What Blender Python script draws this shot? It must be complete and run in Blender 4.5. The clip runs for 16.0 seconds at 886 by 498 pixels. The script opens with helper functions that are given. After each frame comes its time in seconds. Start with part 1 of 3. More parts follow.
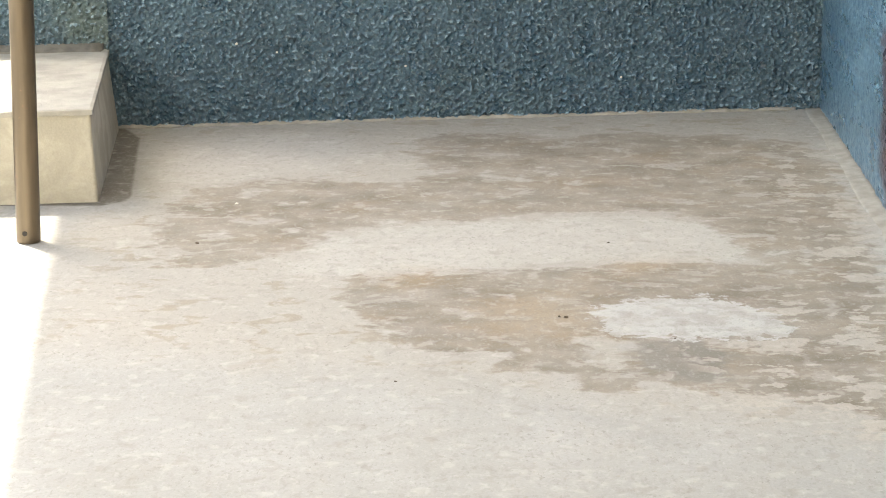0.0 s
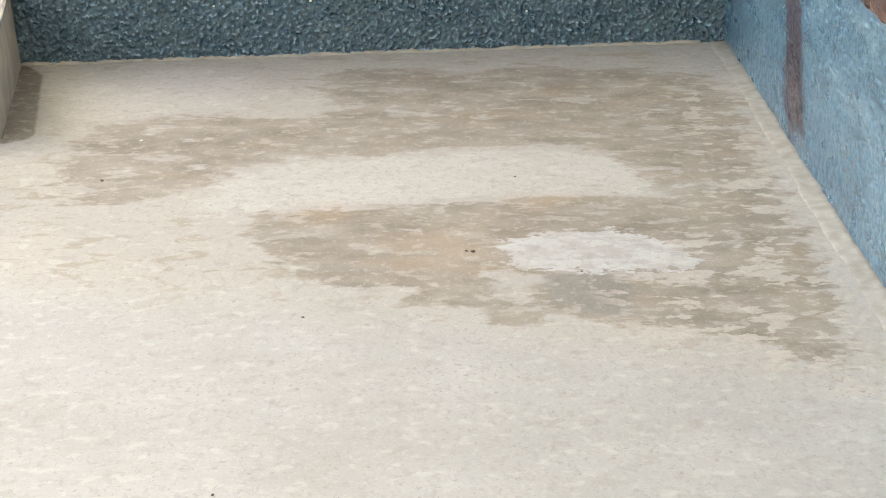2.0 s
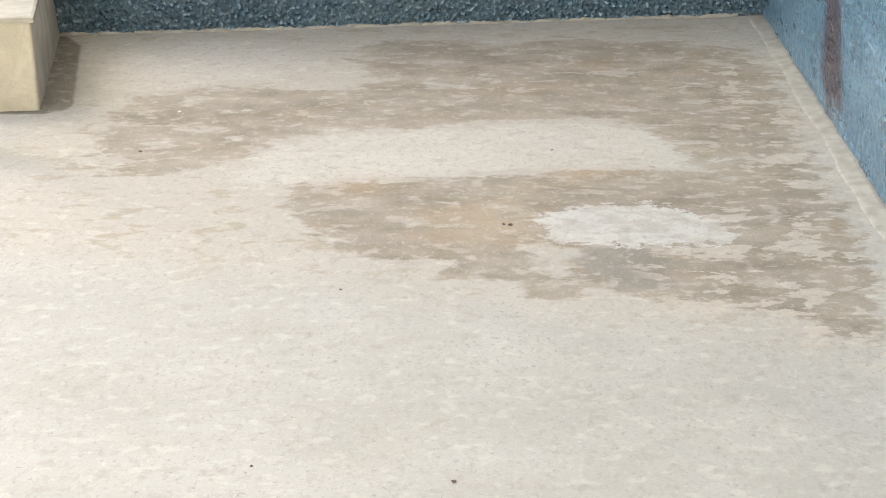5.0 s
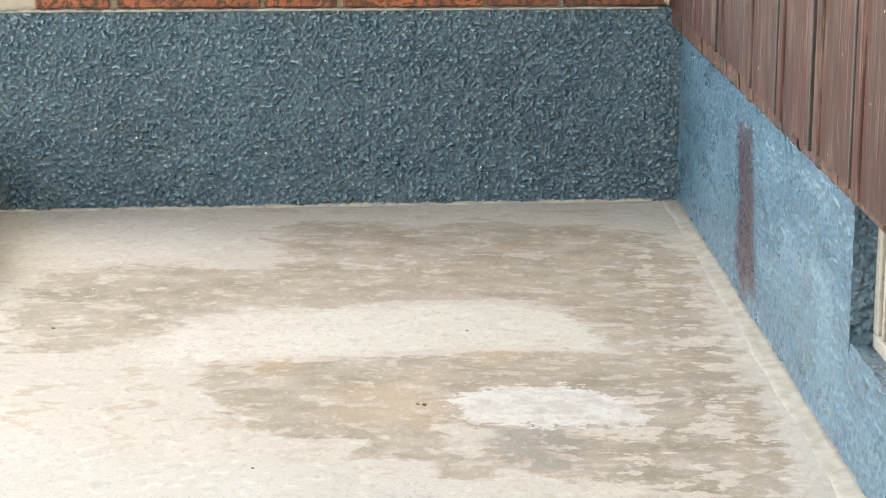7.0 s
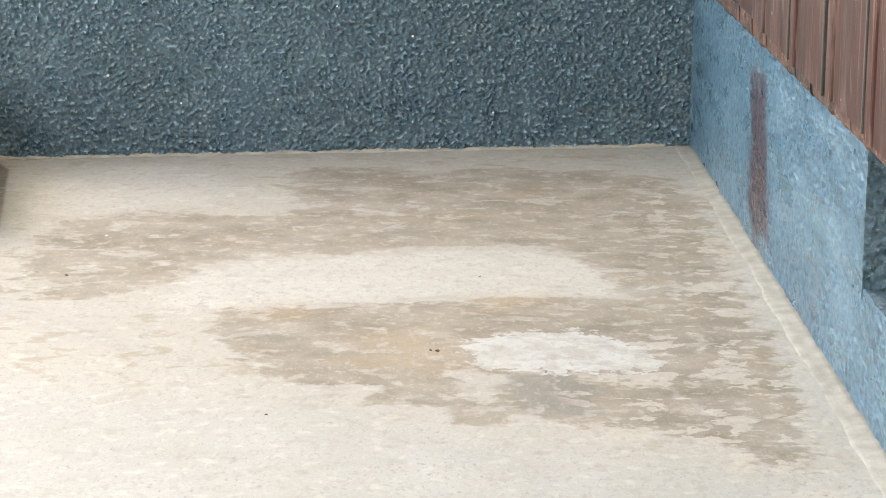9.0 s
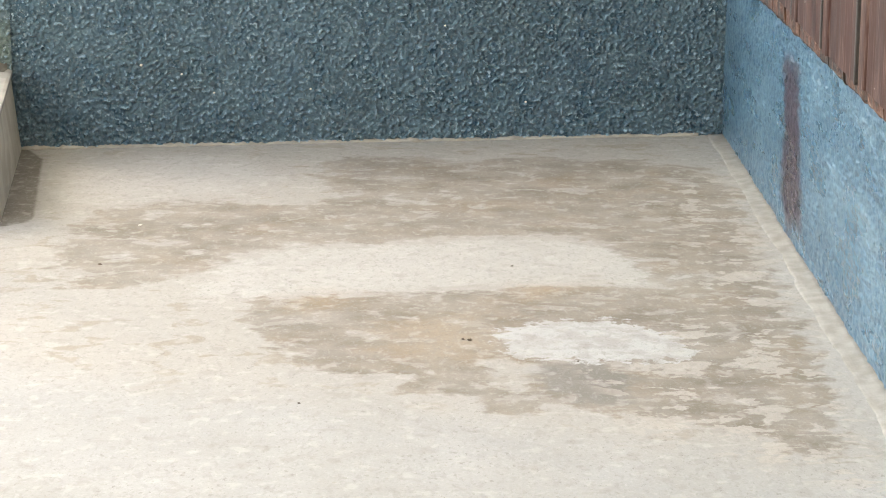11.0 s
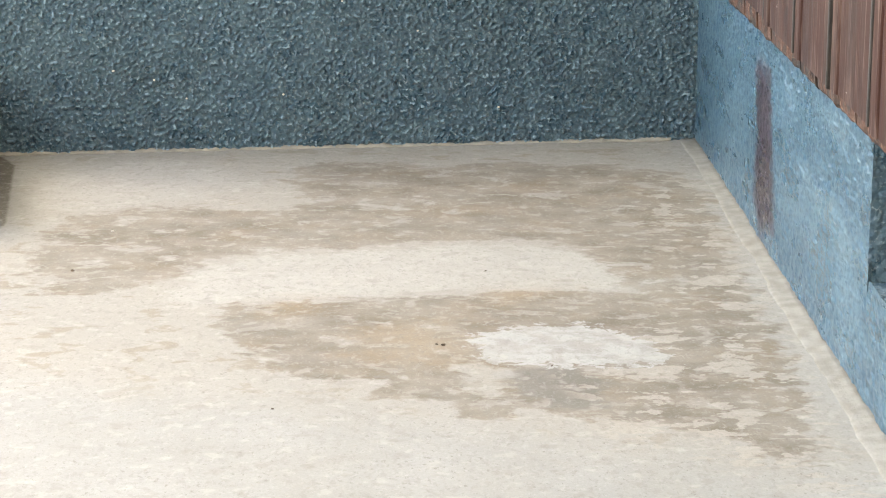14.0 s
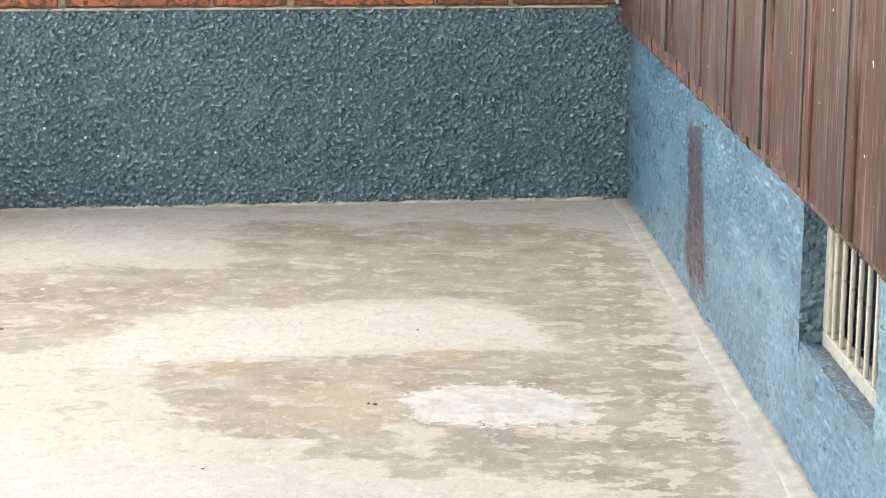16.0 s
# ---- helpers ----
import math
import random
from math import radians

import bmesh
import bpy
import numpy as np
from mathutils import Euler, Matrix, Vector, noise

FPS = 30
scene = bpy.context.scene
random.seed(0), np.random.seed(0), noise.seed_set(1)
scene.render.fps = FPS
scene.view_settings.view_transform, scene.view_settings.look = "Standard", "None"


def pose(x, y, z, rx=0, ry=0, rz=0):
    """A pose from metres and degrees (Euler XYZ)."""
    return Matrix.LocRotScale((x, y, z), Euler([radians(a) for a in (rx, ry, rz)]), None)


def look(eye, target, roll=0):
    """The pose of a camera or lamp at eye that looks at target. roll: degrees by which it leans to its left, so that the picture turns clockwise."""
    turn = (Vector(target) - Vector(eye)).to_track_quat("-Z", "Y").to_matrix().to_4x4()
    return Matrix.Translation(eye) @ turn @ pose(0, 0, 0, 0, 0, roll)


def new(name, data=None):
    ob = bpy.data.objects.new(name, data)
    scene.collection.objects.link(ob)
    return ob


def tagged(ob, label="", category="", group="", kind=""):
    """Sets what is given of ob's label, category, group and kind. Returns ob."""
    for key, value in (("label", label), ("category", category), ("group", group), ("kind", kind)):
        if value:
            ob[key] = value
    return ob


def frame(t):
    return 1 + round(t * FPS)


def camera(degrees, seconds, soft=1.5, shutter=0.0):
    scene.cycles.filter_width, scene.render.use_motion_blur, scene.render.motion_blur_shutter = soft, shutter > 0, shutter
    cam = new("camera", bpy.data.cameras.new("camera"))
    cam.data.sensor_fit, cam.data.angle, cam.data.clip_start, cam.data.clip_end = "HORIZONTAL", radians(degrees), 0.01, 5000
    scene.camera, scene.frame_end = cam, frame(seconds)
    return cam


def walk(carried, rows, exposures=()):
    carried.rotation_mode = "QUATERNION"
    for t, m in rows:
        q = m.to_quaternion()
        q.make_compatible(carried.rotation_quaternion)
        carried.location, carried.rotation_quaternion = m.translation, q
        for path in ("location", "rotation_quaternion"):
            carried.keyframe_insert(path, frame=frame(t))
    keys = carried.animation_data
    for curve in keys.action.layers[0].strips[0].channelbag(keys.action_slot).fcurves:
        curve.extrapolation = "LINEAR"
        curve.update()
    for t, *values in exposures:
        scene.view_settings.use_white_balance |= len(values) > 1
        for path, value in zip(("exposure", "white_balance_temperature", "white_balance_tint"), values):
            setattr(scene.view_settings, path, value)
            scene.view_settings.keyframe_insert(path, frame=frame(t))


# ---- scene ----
cam = camera(22.1, 16.0, soft=1.0)
PATH = [
    (0, (-0.418, -3.34, 0.642), (-0.503, -1.404, 0.145), -0.8),
    (0.5, (-0.418, -3.339, 0.643), (-0.487, -1.405, 0.138), -0.8),
    (1, (-0.416, -3.339, 0.641), (-0.455, -1.407, 0.126), -0.7),
    (1.5, (-0.416, -3.339, 0.644), (-0.429, -1.413, 0.113), -0.7),
    (2, (-0.416, -3.338, 0.64), (-0.421, -1.416, 0.088), -0.7),
    (2.5, (-0.416, -3.341, 0.643), (-0.424, -1.425, 0.072), -0.8),
    (3, (-0.415, -3.342, 0.645), (-0.433, -1.427, 0.066), -0.9),
    (3.5, (-0.417, -3.342, 0.646), (-0.443, -1.429, 0.062), -0.9),
    (5.8, (-0.421, -3.343, 0.641), (-0.456, -1.423, 0.083), -0.5),
    (6, (-0.419, -3.347, 0.64), (-0.459, -1.416, 0.118), -0.7),
    (6.5, (-0.416, -3.339, 0.638), (-0.438, -1.387, 0.203), -0.1),
    (7, (-0.418, -3.341, 0.638), (-0.379, -1.386, 0.219), 0.5),
    (7.5, (-0.419, -3.342, 0.638), (-0.356, -1.39, 0.208), 0.7),
    (8, (-0.418, -3.341, 0.638), (-0.361, -1.393, 0.191), 0.6),
    (8.5, (-0.417, -3.34, 0.638), (-0.379, -1.395, 0.175), 0.4),
    (9, (-0.418, -3.341, 0.639), (-0.39, -1.397, 0.173), 0.3),
    (11.5, (-0.418, -3.343, 0.639), (-0.426, -1.401, 0.163), 0.0),
    (12, (-0.417, -3.342, 0.639), (-0.43, -1.399, 0.166), -0.1),
    (12.5, (-0.418, -3.342, 0.639), (-0.421, -1.4, 0.16), -0.0),
    (13, (-0.417, -3.34, 0.639), (-0.406, -1.401, 0.151), 0.0),
    (13.5, (-0.418, -3.343, 0.639), (-0.398, -1.403, 0.154), 0.1),
    (14, (-0.418, -3.342, 0.638), (-0.395, -1.399, 0.168), 0.1),
    (14.5, (-0.418, -3.346, 0.638), (-0.383, -1.394, 0.207), 0.5),
    (15, (-0.417, -3.338, 0.638), (-0.346, -1.379, 0.243), 0.7),
    (15.5, (-0.416, -3.337, 0.637), (-0.328, -1.379, 0.235), 0.8),
    (16, (-0.417, -3.338, 0.638), (-0.335, -1.384, 0.218), 0.6),
]
walk(cam, [(t, look(eye, target, roll)) for t, eye, target, roll in PATH],
     [(t, stops + 1.38, 7080, 8) for t, stops in ((0, 1.30), (3.5, 1.28), (6.0, 1.36), (7.0, 1.55), (9.0, 1.5), (12.5, 1.45), (14.0, 1.48), (15.0, 1.66), (16.0, 1.66))])

# ---- world, sun, exposure ----
SUN_WAY = Vector((0.057, -0.060, -0.105)).normalized()   # the way the sunlight travels
world = bpy.data.worlds.new("sky")
scene.world = world
world.use_nodes = True
wn = world.node_tree
sky = wn.nodes.new("ShaderNodeTexSky")
sky.sky_type = 'NISHITA'
sky.sun_disc = False
sky.sun_elevation = math.asin(-SUN_WAY.z)
sky.sun_rotation = math.atan2(-SUN_WAY.x, -SUN_WAY.y)
sky.air_density, sky.dust_density = 1.0, 2.5
wn.nodes["Background"].inputs["Strength"].default_value = 0.13
wn.links.new(sky.outputs[0], wn.nodes["Background"].inputs["Color"])
sun = new("sun", bpy.data.lights.new("sun", 'SUN'))
sun.data.energy, sun.data.angle, sun.data.color = 5.0, radians(0.6), (1.0, 0.94, 0.82)
sun.matrix_world = look((0, 0, 6), Vector((0, 0, 6)) + SUN_WAY)


# ---- helpers for building ----
def mesh_of(bm, name):
    me = bpy.data.meshes.new(name)
    bm.to_mesh(me)
    bm.free()
    return me


def part(name, bm, material, parent=None, label="", smooth=False):
    me = mesh_of(bm, name)
    me.materials.append(material)
    if smooth:
        me.polygons.foreach_set("use_smooth", [True] * len(me.polygons))
    ob = new(name, me)
    if parent is not None:
        ob.parent = parent
    return tagged(ob, label)


def box(bm, x0, x1, y0, y1, z0, z1, bevel=0.0, segments=2):
    made = bmesh.ops.create_cube(bm, size=1.0)["verts"]
    for v in made:
        v.co = Vector((x0 + (v.co.x + .5) * (x1 - x0), y0 + (v.co.y + .5) * (y1 - y0), z0 + (v.co.z + .5) * (z1 - z0)))
    if bevel:
        edges = list({e for v in made for e in v.link_edges})
        bmesh.ops.bevel(bm, geom=edges, offset=bevel, segments=segments, affect='EDGES', profile=0.5)
    return bm


def loft(bm, rings, closed_ends=True):
    """Skins a list of rings, each a list of points in the same order."""
    vs = [[bm.verts.new(p) for p in ring] for ring in rings]
    n = len(rings[0])
    for a, b in zip(vs, vs[1:]):
        for i in range(n):
            bm.faces.new((a[i], a[(i + 1) % n], b[(i + 1) % n], b[i]))
    if closed_ends:
        bm.faces.new(vs[0][::-1])
        bm.faces.new(vs[-1])
    bmesh.ops.recalc_face_normals(bm, faces=bm.faces)
    return bm


def grid_mesh(name, us, vs, place, skip=None):
    """A sheet over two rows of parameters; place gives all the points at once from two arrays."""
    uu, vv = np.meshgrid(us, vs, indexing="ij")
    pts = place(uu.ravel(), vv.ravel())
    nu, nv = len(us), len(vs)
    i, j = np.meshgrid(np.arange(nu - 1), np.arange(nv - 1), indexing="ij")
    if skip is not None:
        keep = ~skip((us[:-1] + us[1:])[i] / 2, (vs[:-1] + vs[1:])[j] / 2)
        i, j = i[keep], j[keep]
    i, j = i.ravel(), j.ravel()
    quads = np.stack([i * nv + j, (i + 1) * nv + j, (i + 1) * nv + j + 1, i * nv + j + 1], 1)
    me = bpy.data.meshes.new(name)
    me.from_pydata(pts.tolist(), [], quads.tolist())
    me.polygons.foreach_set("use_smooth", [True] * len(me.polygons))
    return me, uu.ravel(), vv.ravel()


def inside_distance(u, v, poly):
    """Signed distance to a polygon's outline, positive inside."""
    best, odd = np.full(u.shape, 1e9), np.zeros(u.shape, bool)
    for (ax, ay), (bx, by) in zip(poly, poly[1:] + poly[:1]):
        ex, ey = bx - ax, by - ay
        k = np.clip(((u - ax) * ex + (v - ay) * ey) / (ex * ex + ey * ey + 1e-12), 0, 1)
        best = np.minimum(best, np.hypot(u - ax - k * ex, v - ay - k * ey))
        if ay != by:
            odd ^= ((ay > v) != (by > v)) & (u < ex * (v - ay) / ey + ax)
    return np.where(odd, best, -best)


def attribute(me, name, values):
    me.attributes.new(name, 'FLOAT', 'POINT').data.foreach_set("value", np.asarray(values, np.float32))


def bumps(u, v, scale, seed=0.0):
    return np.array([noise.noise((a * scale, b * scale, seed)) for a, b in zip(u, v)])


class Nodes:
    """Short hand for a node material."""
    def __init__(self, name, roughness=0.7, metallic=0.0):
        self.mat = bpy.data.materials.new(name)
        self.mat.use_nodes = True
        self.tree = self.mat.node_tree
        self.bsdf = self.tree.nodes["Principled BSDF"]
        self.bsdf.inputs["Roughness"].default_value = roughness
        self.bsdf.inputs["Metallic"].default_value = metallic
        self.co = self.tree.nodes.new("ShaderNodeTexCoord").outputs["Object"]

    def put(self, socket, value):
        if hasattr(value, "links"):
            self.tree.links.new(value, socket)
        elif isinstance(value, tuple) and len(value) == 3 and socket.type == 'RGBA':
            socket.default_value = (*value, 1)
        else:
            socket.default_value = value

    def noise(self, scale, detail=4.0, rough=0.55, co=None, warp=0.0):
        n = self.tree.nodes.new("ShaderNodeTexNoise")
        self.put(n.inputs["Vector"], co or self.co)
        n.inputs["Scale"].default_value, n.inputs["Detail"].default_value = scale, detail
        n.inputs["Roughness"].default_value, n.inputs["Distortion"].default_value = rough, warp
        return n.outputs["Fac"]

    def cells(self, scale, co=None, out="Distance", kind='F1'):
        n = self.tree.nodes.new("ShaderNodeTexVoronoi")
        n.feature = kind
        self.put(n.inputs["Vector"], co or self.co)
        n.inputs["Scale"].default_value = scale
        return n.outputs[out]

    def math(self, op, a, b=0.0):
        n = self.tree.nodes.new("ShaderNodeMath")
        n.operation = op
        self.put(n.inputs[0], a)
        self.put(n.inputs[1], b)
        return n.outputs[0]

    def ramp(self, value, lo, hi, to_lo=0.0, to_hi=1.0):
        n = self.tree.nodes.new("ShaderNodeMapRange")
        n.interpolation_type = 'SMOOTHSTEP'
        for s, v in zip(("Value", "From Min", "From Max", "To Min", "To Max"), (value, lo, hi, to_lo, to_hi)):
            self.put(n.inputs[s], v)
        return n.outputs[0]

    def mix(self, fac, a, b, blend='MIX'):
        n = self.tree.nodes.new("ShaderNodeMix")
        n.data_type, n.blend_type = 'RGBA', blend
        self.put(n.inputs[0], fac)
        self.put(n.inputs[6], a)
        self.put(n.inputs[7], b)
        return n.outputs[2]

    def attr(self, name):
        n = self.tree.nodes.new("ShaderNodeAttribute")
        n.attribute_name = name
        return n.outputs["Fac"]

    def scaled(self, sx, sy, sz, shift=None):
        n = self.tree.nodes.new("ShaderNodeMapping")
        self.put(n.inputs["Vector"], self.co)
        n.inputs["Scale"].default_value = (sx, sy, sz)
        if shift is not None:
            self.put(n.inputs["Location"], shift)
        return n.outputs[0]

    def random(self):
        return self.tree.nodes.new("ShaderNodeObjectInfo").outputs["Random"]

    def done(self, color, height=None, distance=0.002, strength=0.6, roughness=None):
        self.put(self.bsdf.inputs["Base Color"], color)
        if roughness is not None:
            self.put(self.bsdf.inputs["Roughness"], roughness)
        if height is not None:
            b = self.tree.nodes.new("ShaderNodeBump")
            b.inputs["Distance"].default_value, b.inputs["Strength"].default_value = distance, strength
            self.put(b.inputs["Height"], height)
            self.put(self.bsdf.inputs["Normal"], b.outputs[0])
        return self.mat


# ---- materials ----
def concrete_floor():
    m = Nodes("worn_concrete", 0.85)
    drawn = m.scaled(0.72, 1, 1)           # trowelled along the far wall
    broad, coarse, fine = m.noise(7, 5), m.noise(27, 5, 0.6, co=drawn, warp=0.5), m.noise(80, 4, 0.6, co=drawn)
    grain, grit = m.noise(420, 3, 0.7), m.noise(160, 3, 0.6)
    rough_edge = m.math('ADD', m.math('MULTIPLY', m.math('SUBTRACT', coarse, 0.5), 0.12),
                        m.math('MULTIPLY', m.math('SUBTRACT', fine, 0.5), 0.03))
    soft_edge = m.math('ADD', m.math('MULTIPLY', m.math('SUBTRACT', coarse, 0.5), 0.05),
                       m.math('MULTIPLY', m.math('SUBTRACT', fine, 0.5), 0.02))

    def mask(name, edge, lo=-0.016, hi=0.024):
        return m.ramp(m.math('ADD', m.attr(name), edge), lo, hi)

    base = m.mix(m.ramp(broad, 0.3, 0.7), (0.268, 0.269, 0.264), (0.308, 0.311, 0.309))
    base = m.mix(m.ramp(m.math('ADD', m.attr("mottled"), rough_edge), -0.10, 0.08, 0.0, 0.8), base, (0.306, 0.291, 0.268))
    both = m.math('ADD', m.math('MULTIPLY', coarse, 0.8), m.math('MULTIPLY', fine, 0.2))
    flecks = m.math('MULTIPLY', m.ramp(both, 0.545, 0.60), m.math('MULTIPLY', m.ramp(m.attr("mottled"), -0.08, 0.10, 0.0, 0.8), m.ramp(m.math('ADD', m.attr("clean"), soft_edge), -0.03, 0.02, 1.0, 0.15)))
    col = m.mix(flecks, base, (0.236, 0.210, 0.172))
    col = m.mix(m.math('MULTIPLY', mask("clean", m.math('ADD', soft_edge, m.math('MULTIPLY', rough_edge, 0.5)), -0.010, 0.014), 0.8), col, (0.352, 0.349, 0.337))
    dirt = m.mix(m.ramp(m.noise(18, 5), 0.35, 0.65), (0.138, 0.118, 0.094), (0.212, 0.189, 0.158))
    dirt = m.mix(m.ramp(m.noise(9, 4, 0.6, co=m.scaled(1, 1, 1, (5.0, 3.0, 0.0))), 0.48, 0.64, 0.0, 0.5), dirt, (0.200, 0.158, 0.112))
    worn = m.ramp(m.noise(24, 5, 0.58, co=m.scaled(0.62, 1, 1, (1.0, 2.0, 0.0)), warp=0.4), 0.575, 0.62, 1.0, 0.25)
    uneven = m.ramp(m.noise(10, 5, 0.6, co=m.scaled(0.7, 1, 1, (3.0, 7.0, 0.0)), warp=0.3), 0.36, 0.60, 0.68, 1.0)
    col = m.mix(m.math('MULTIPLY', mask("stain", m.math('ADD', soft_edge, m.math('MULTIPLY', rough_edge, 0.6)), -0.009, 0.014), m.math('MULTIPLY', worn, m.math('MULTIPLY', uneven, m.ramp(m.attr("stain"), -0.02, 0.06, 0.70, 1.0)))), col, dirt)
    col = m.mix(m.math('MULTIPLY', mask("band", m.math('ADD', soft_edge, m.math('MULTIPLY', rough_edge, 0.4)), -0.006, 0.010), m.math('MULTIPLY', m.ramp(uneven, 0.68, 1.0, 0.75, 1.0), m.ramp(worn, 0.3, 0.95, 0.45, 0.97))), col, dirt)
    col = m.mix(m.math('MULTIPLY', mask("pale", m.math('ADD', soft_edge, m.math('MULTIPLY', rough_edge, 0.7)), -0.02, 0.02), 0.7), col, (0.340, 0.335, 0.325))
    # the step's shadow on the floor, darkened here in the colour
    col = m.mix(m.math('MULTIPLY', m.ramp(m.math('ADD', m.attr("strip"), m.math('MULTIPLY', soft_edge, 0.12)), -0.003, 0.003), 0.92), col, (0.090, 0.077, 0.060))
    col = m.mix(m.math('MULTIPLY', mask("ochre", rough_edge, -0.06, 0.07), 0.48), col, (0.295, 0.215, 0.128))
    flakes = m.math('MAXIMUM', m.ramp(m.noise(36, 4, 0.55, co=m.scaled(0.75, 1, 1)), 0.58, 0.61), m.ramp(m.noise(17, 5, 0.6, co=m.scaled(0.75, 1, 1), warp=0.3), 0.555, 0.585))
    chips = m.math('MULTIPLY', flakes, m.ramp(m.attr("chipped"), -0.04, 0.035, 0.0, 0.80))
    col = m.mix(chips, col, (0.350, 0.328, 0.300))
    col = m.mix(m.math('MULTIPLY', mask("grey", m.math('ADD', soft_edge, m.math('MULTIPLY', rough_edge, 0.4)), -0.012, 0.012), m.ramp(chips, 0.2, 0.6, 0.85, 0.3)), col, (0.135, 0.128, 0.116))
    col = m.mix(m.math('MULTIPLY', mask("plaster", m.math('ADD', soft_edge, m.math('MULTIPLY', m.math('SUBTRACT', m.noise(60, 5, 0.65, warp=0.6), 0.5), 0.10)), -0.003, 0.004), m.ramp(m.noise(30, 5, 0.6, warp=0.5, co=m.scaled(1, 1, 1, (6.0, 6.0, 0.0))), 0.40, 0.60, 0.9, 0.6)), col, (0.378, 0.388, 0.396))
    col = m.mix(m.math('MULTIPLY', mask("smear", rough_edge, -0.01, 0.02), 0.55), col, (0.39, 0.388, 0.378))
    col = m.mix(m.ramp(m.noise(11, 4, 0.6), 0.42, 0.68, 0.0, 0.22), col, (0.25, 0.24, 0.22))
    col = m.mix(m.ramp(m.noise(210, 4, 0.7), 0.56, 0.70, 0.0, 0.12), col, (0.21, 0.198, 0.178))
    col = m.mix(m.ramp(m.noise(240, 3, 0.7, co=m.scaled(1, 1, 1, (3.3, 1.2, 0.0))), 0.56, 0.70, 0.0, 0.12), col, (0.52, 0.515, 0.495))
    col = m.mix(m.ramp(m.noise(130, 4, 0.7, co=m.scaled(1, 0.45, 1, (4.0, 4.0, 0.0))), 0.52, 0.64, 0.0, 0.30), col, (0.185, 0.178, 0.165))
    col = m.mix(m.ramp(m.noise(140, 4, 0.7, co=m.scaled(1, 0.45, 1, (8.0, 1.0, 0.0))), 0.54, 0.66, 0.0, 0.20), col, (0.42, 0.42, 0.415))
    pits = m.ramp(grit, 0.63, 0.70)
    specks = m.ramp(m.noise(200, 4, 0.7, co=m.scaled(1, 0.6, 1, (2.0, 8.0, 0.0))), 0.60, 0.66)
    col = m.mix(m.math('MULTIPLY', specks, m.ramp(broad, 0.35, 0.65, 0.25, 0.5)), col, (0.13, 0.12, 0.105))
    col = m.mix(m.math('MULTIPLY', pits, 0.45), col, (0.25, 0.23, 0.2))
    col = m.mix(m.ramp(grain, 0.25, 0.75, 0.0, 0.14), col, (0.2, 0.19, 0.17), 'MULTIPLY')
    dabs = m.ramp(m.noise(46, 3, 0.5, co=m.scaled(1, 1, 1, (7.0, 2.0, 0.0))), 0.56, 0.68, 0.0, 0.28)
    col = m.mix(dabs, col, (0.41, 0.403, 0.385))
    dark_dabs = m.ramp(m.noise(38, 3, 0.5, co=m.scaled(1, 1, 1, (1.0, 9.0, 0.0))), 0.58, 0.68, 0.0, 0.30)
    col = m.mix(dark_dabs, col, (0.185, 0.172, 0.152))
    relief = m.math('ADD', m.math('MULTIPLY', grain, 0.35), m.math('ADD', m.math('MULTIPLY', fine, 0.5), m.math('MULTIPLY', pits, -0.6)))
    return m.done(col, relief, 0.0015, 0.28)


def concrete_block():
    m = Nodes("cast_concrete", 0.85)
    broad, mid, grain = m.noise(17, 5, 0.6, warp=0.8), m.noise(45, 5), m.noise(380, 3)
    col = m.mix(m.ramp(broad, 0.35, 0.65), (0.345, 0.322, 0.262), (0.44, 0.415, 0.345))
    col = m.mix(m.ramp(mid, 0.55, 0.72, 0.0, 0.5), col, (0.33, 0.31, 0.27))
    col = m.mix(m.ramp(grain, 0.3, 0.8, 0.0, 0.12), col, (0.22, 0.2, 0.18), 'MULTIPLY')
    return m.done(col, m.math('ADD', mid, m.math('MULTIPLY', grain, 0.4)), 0.0015, 0.5)


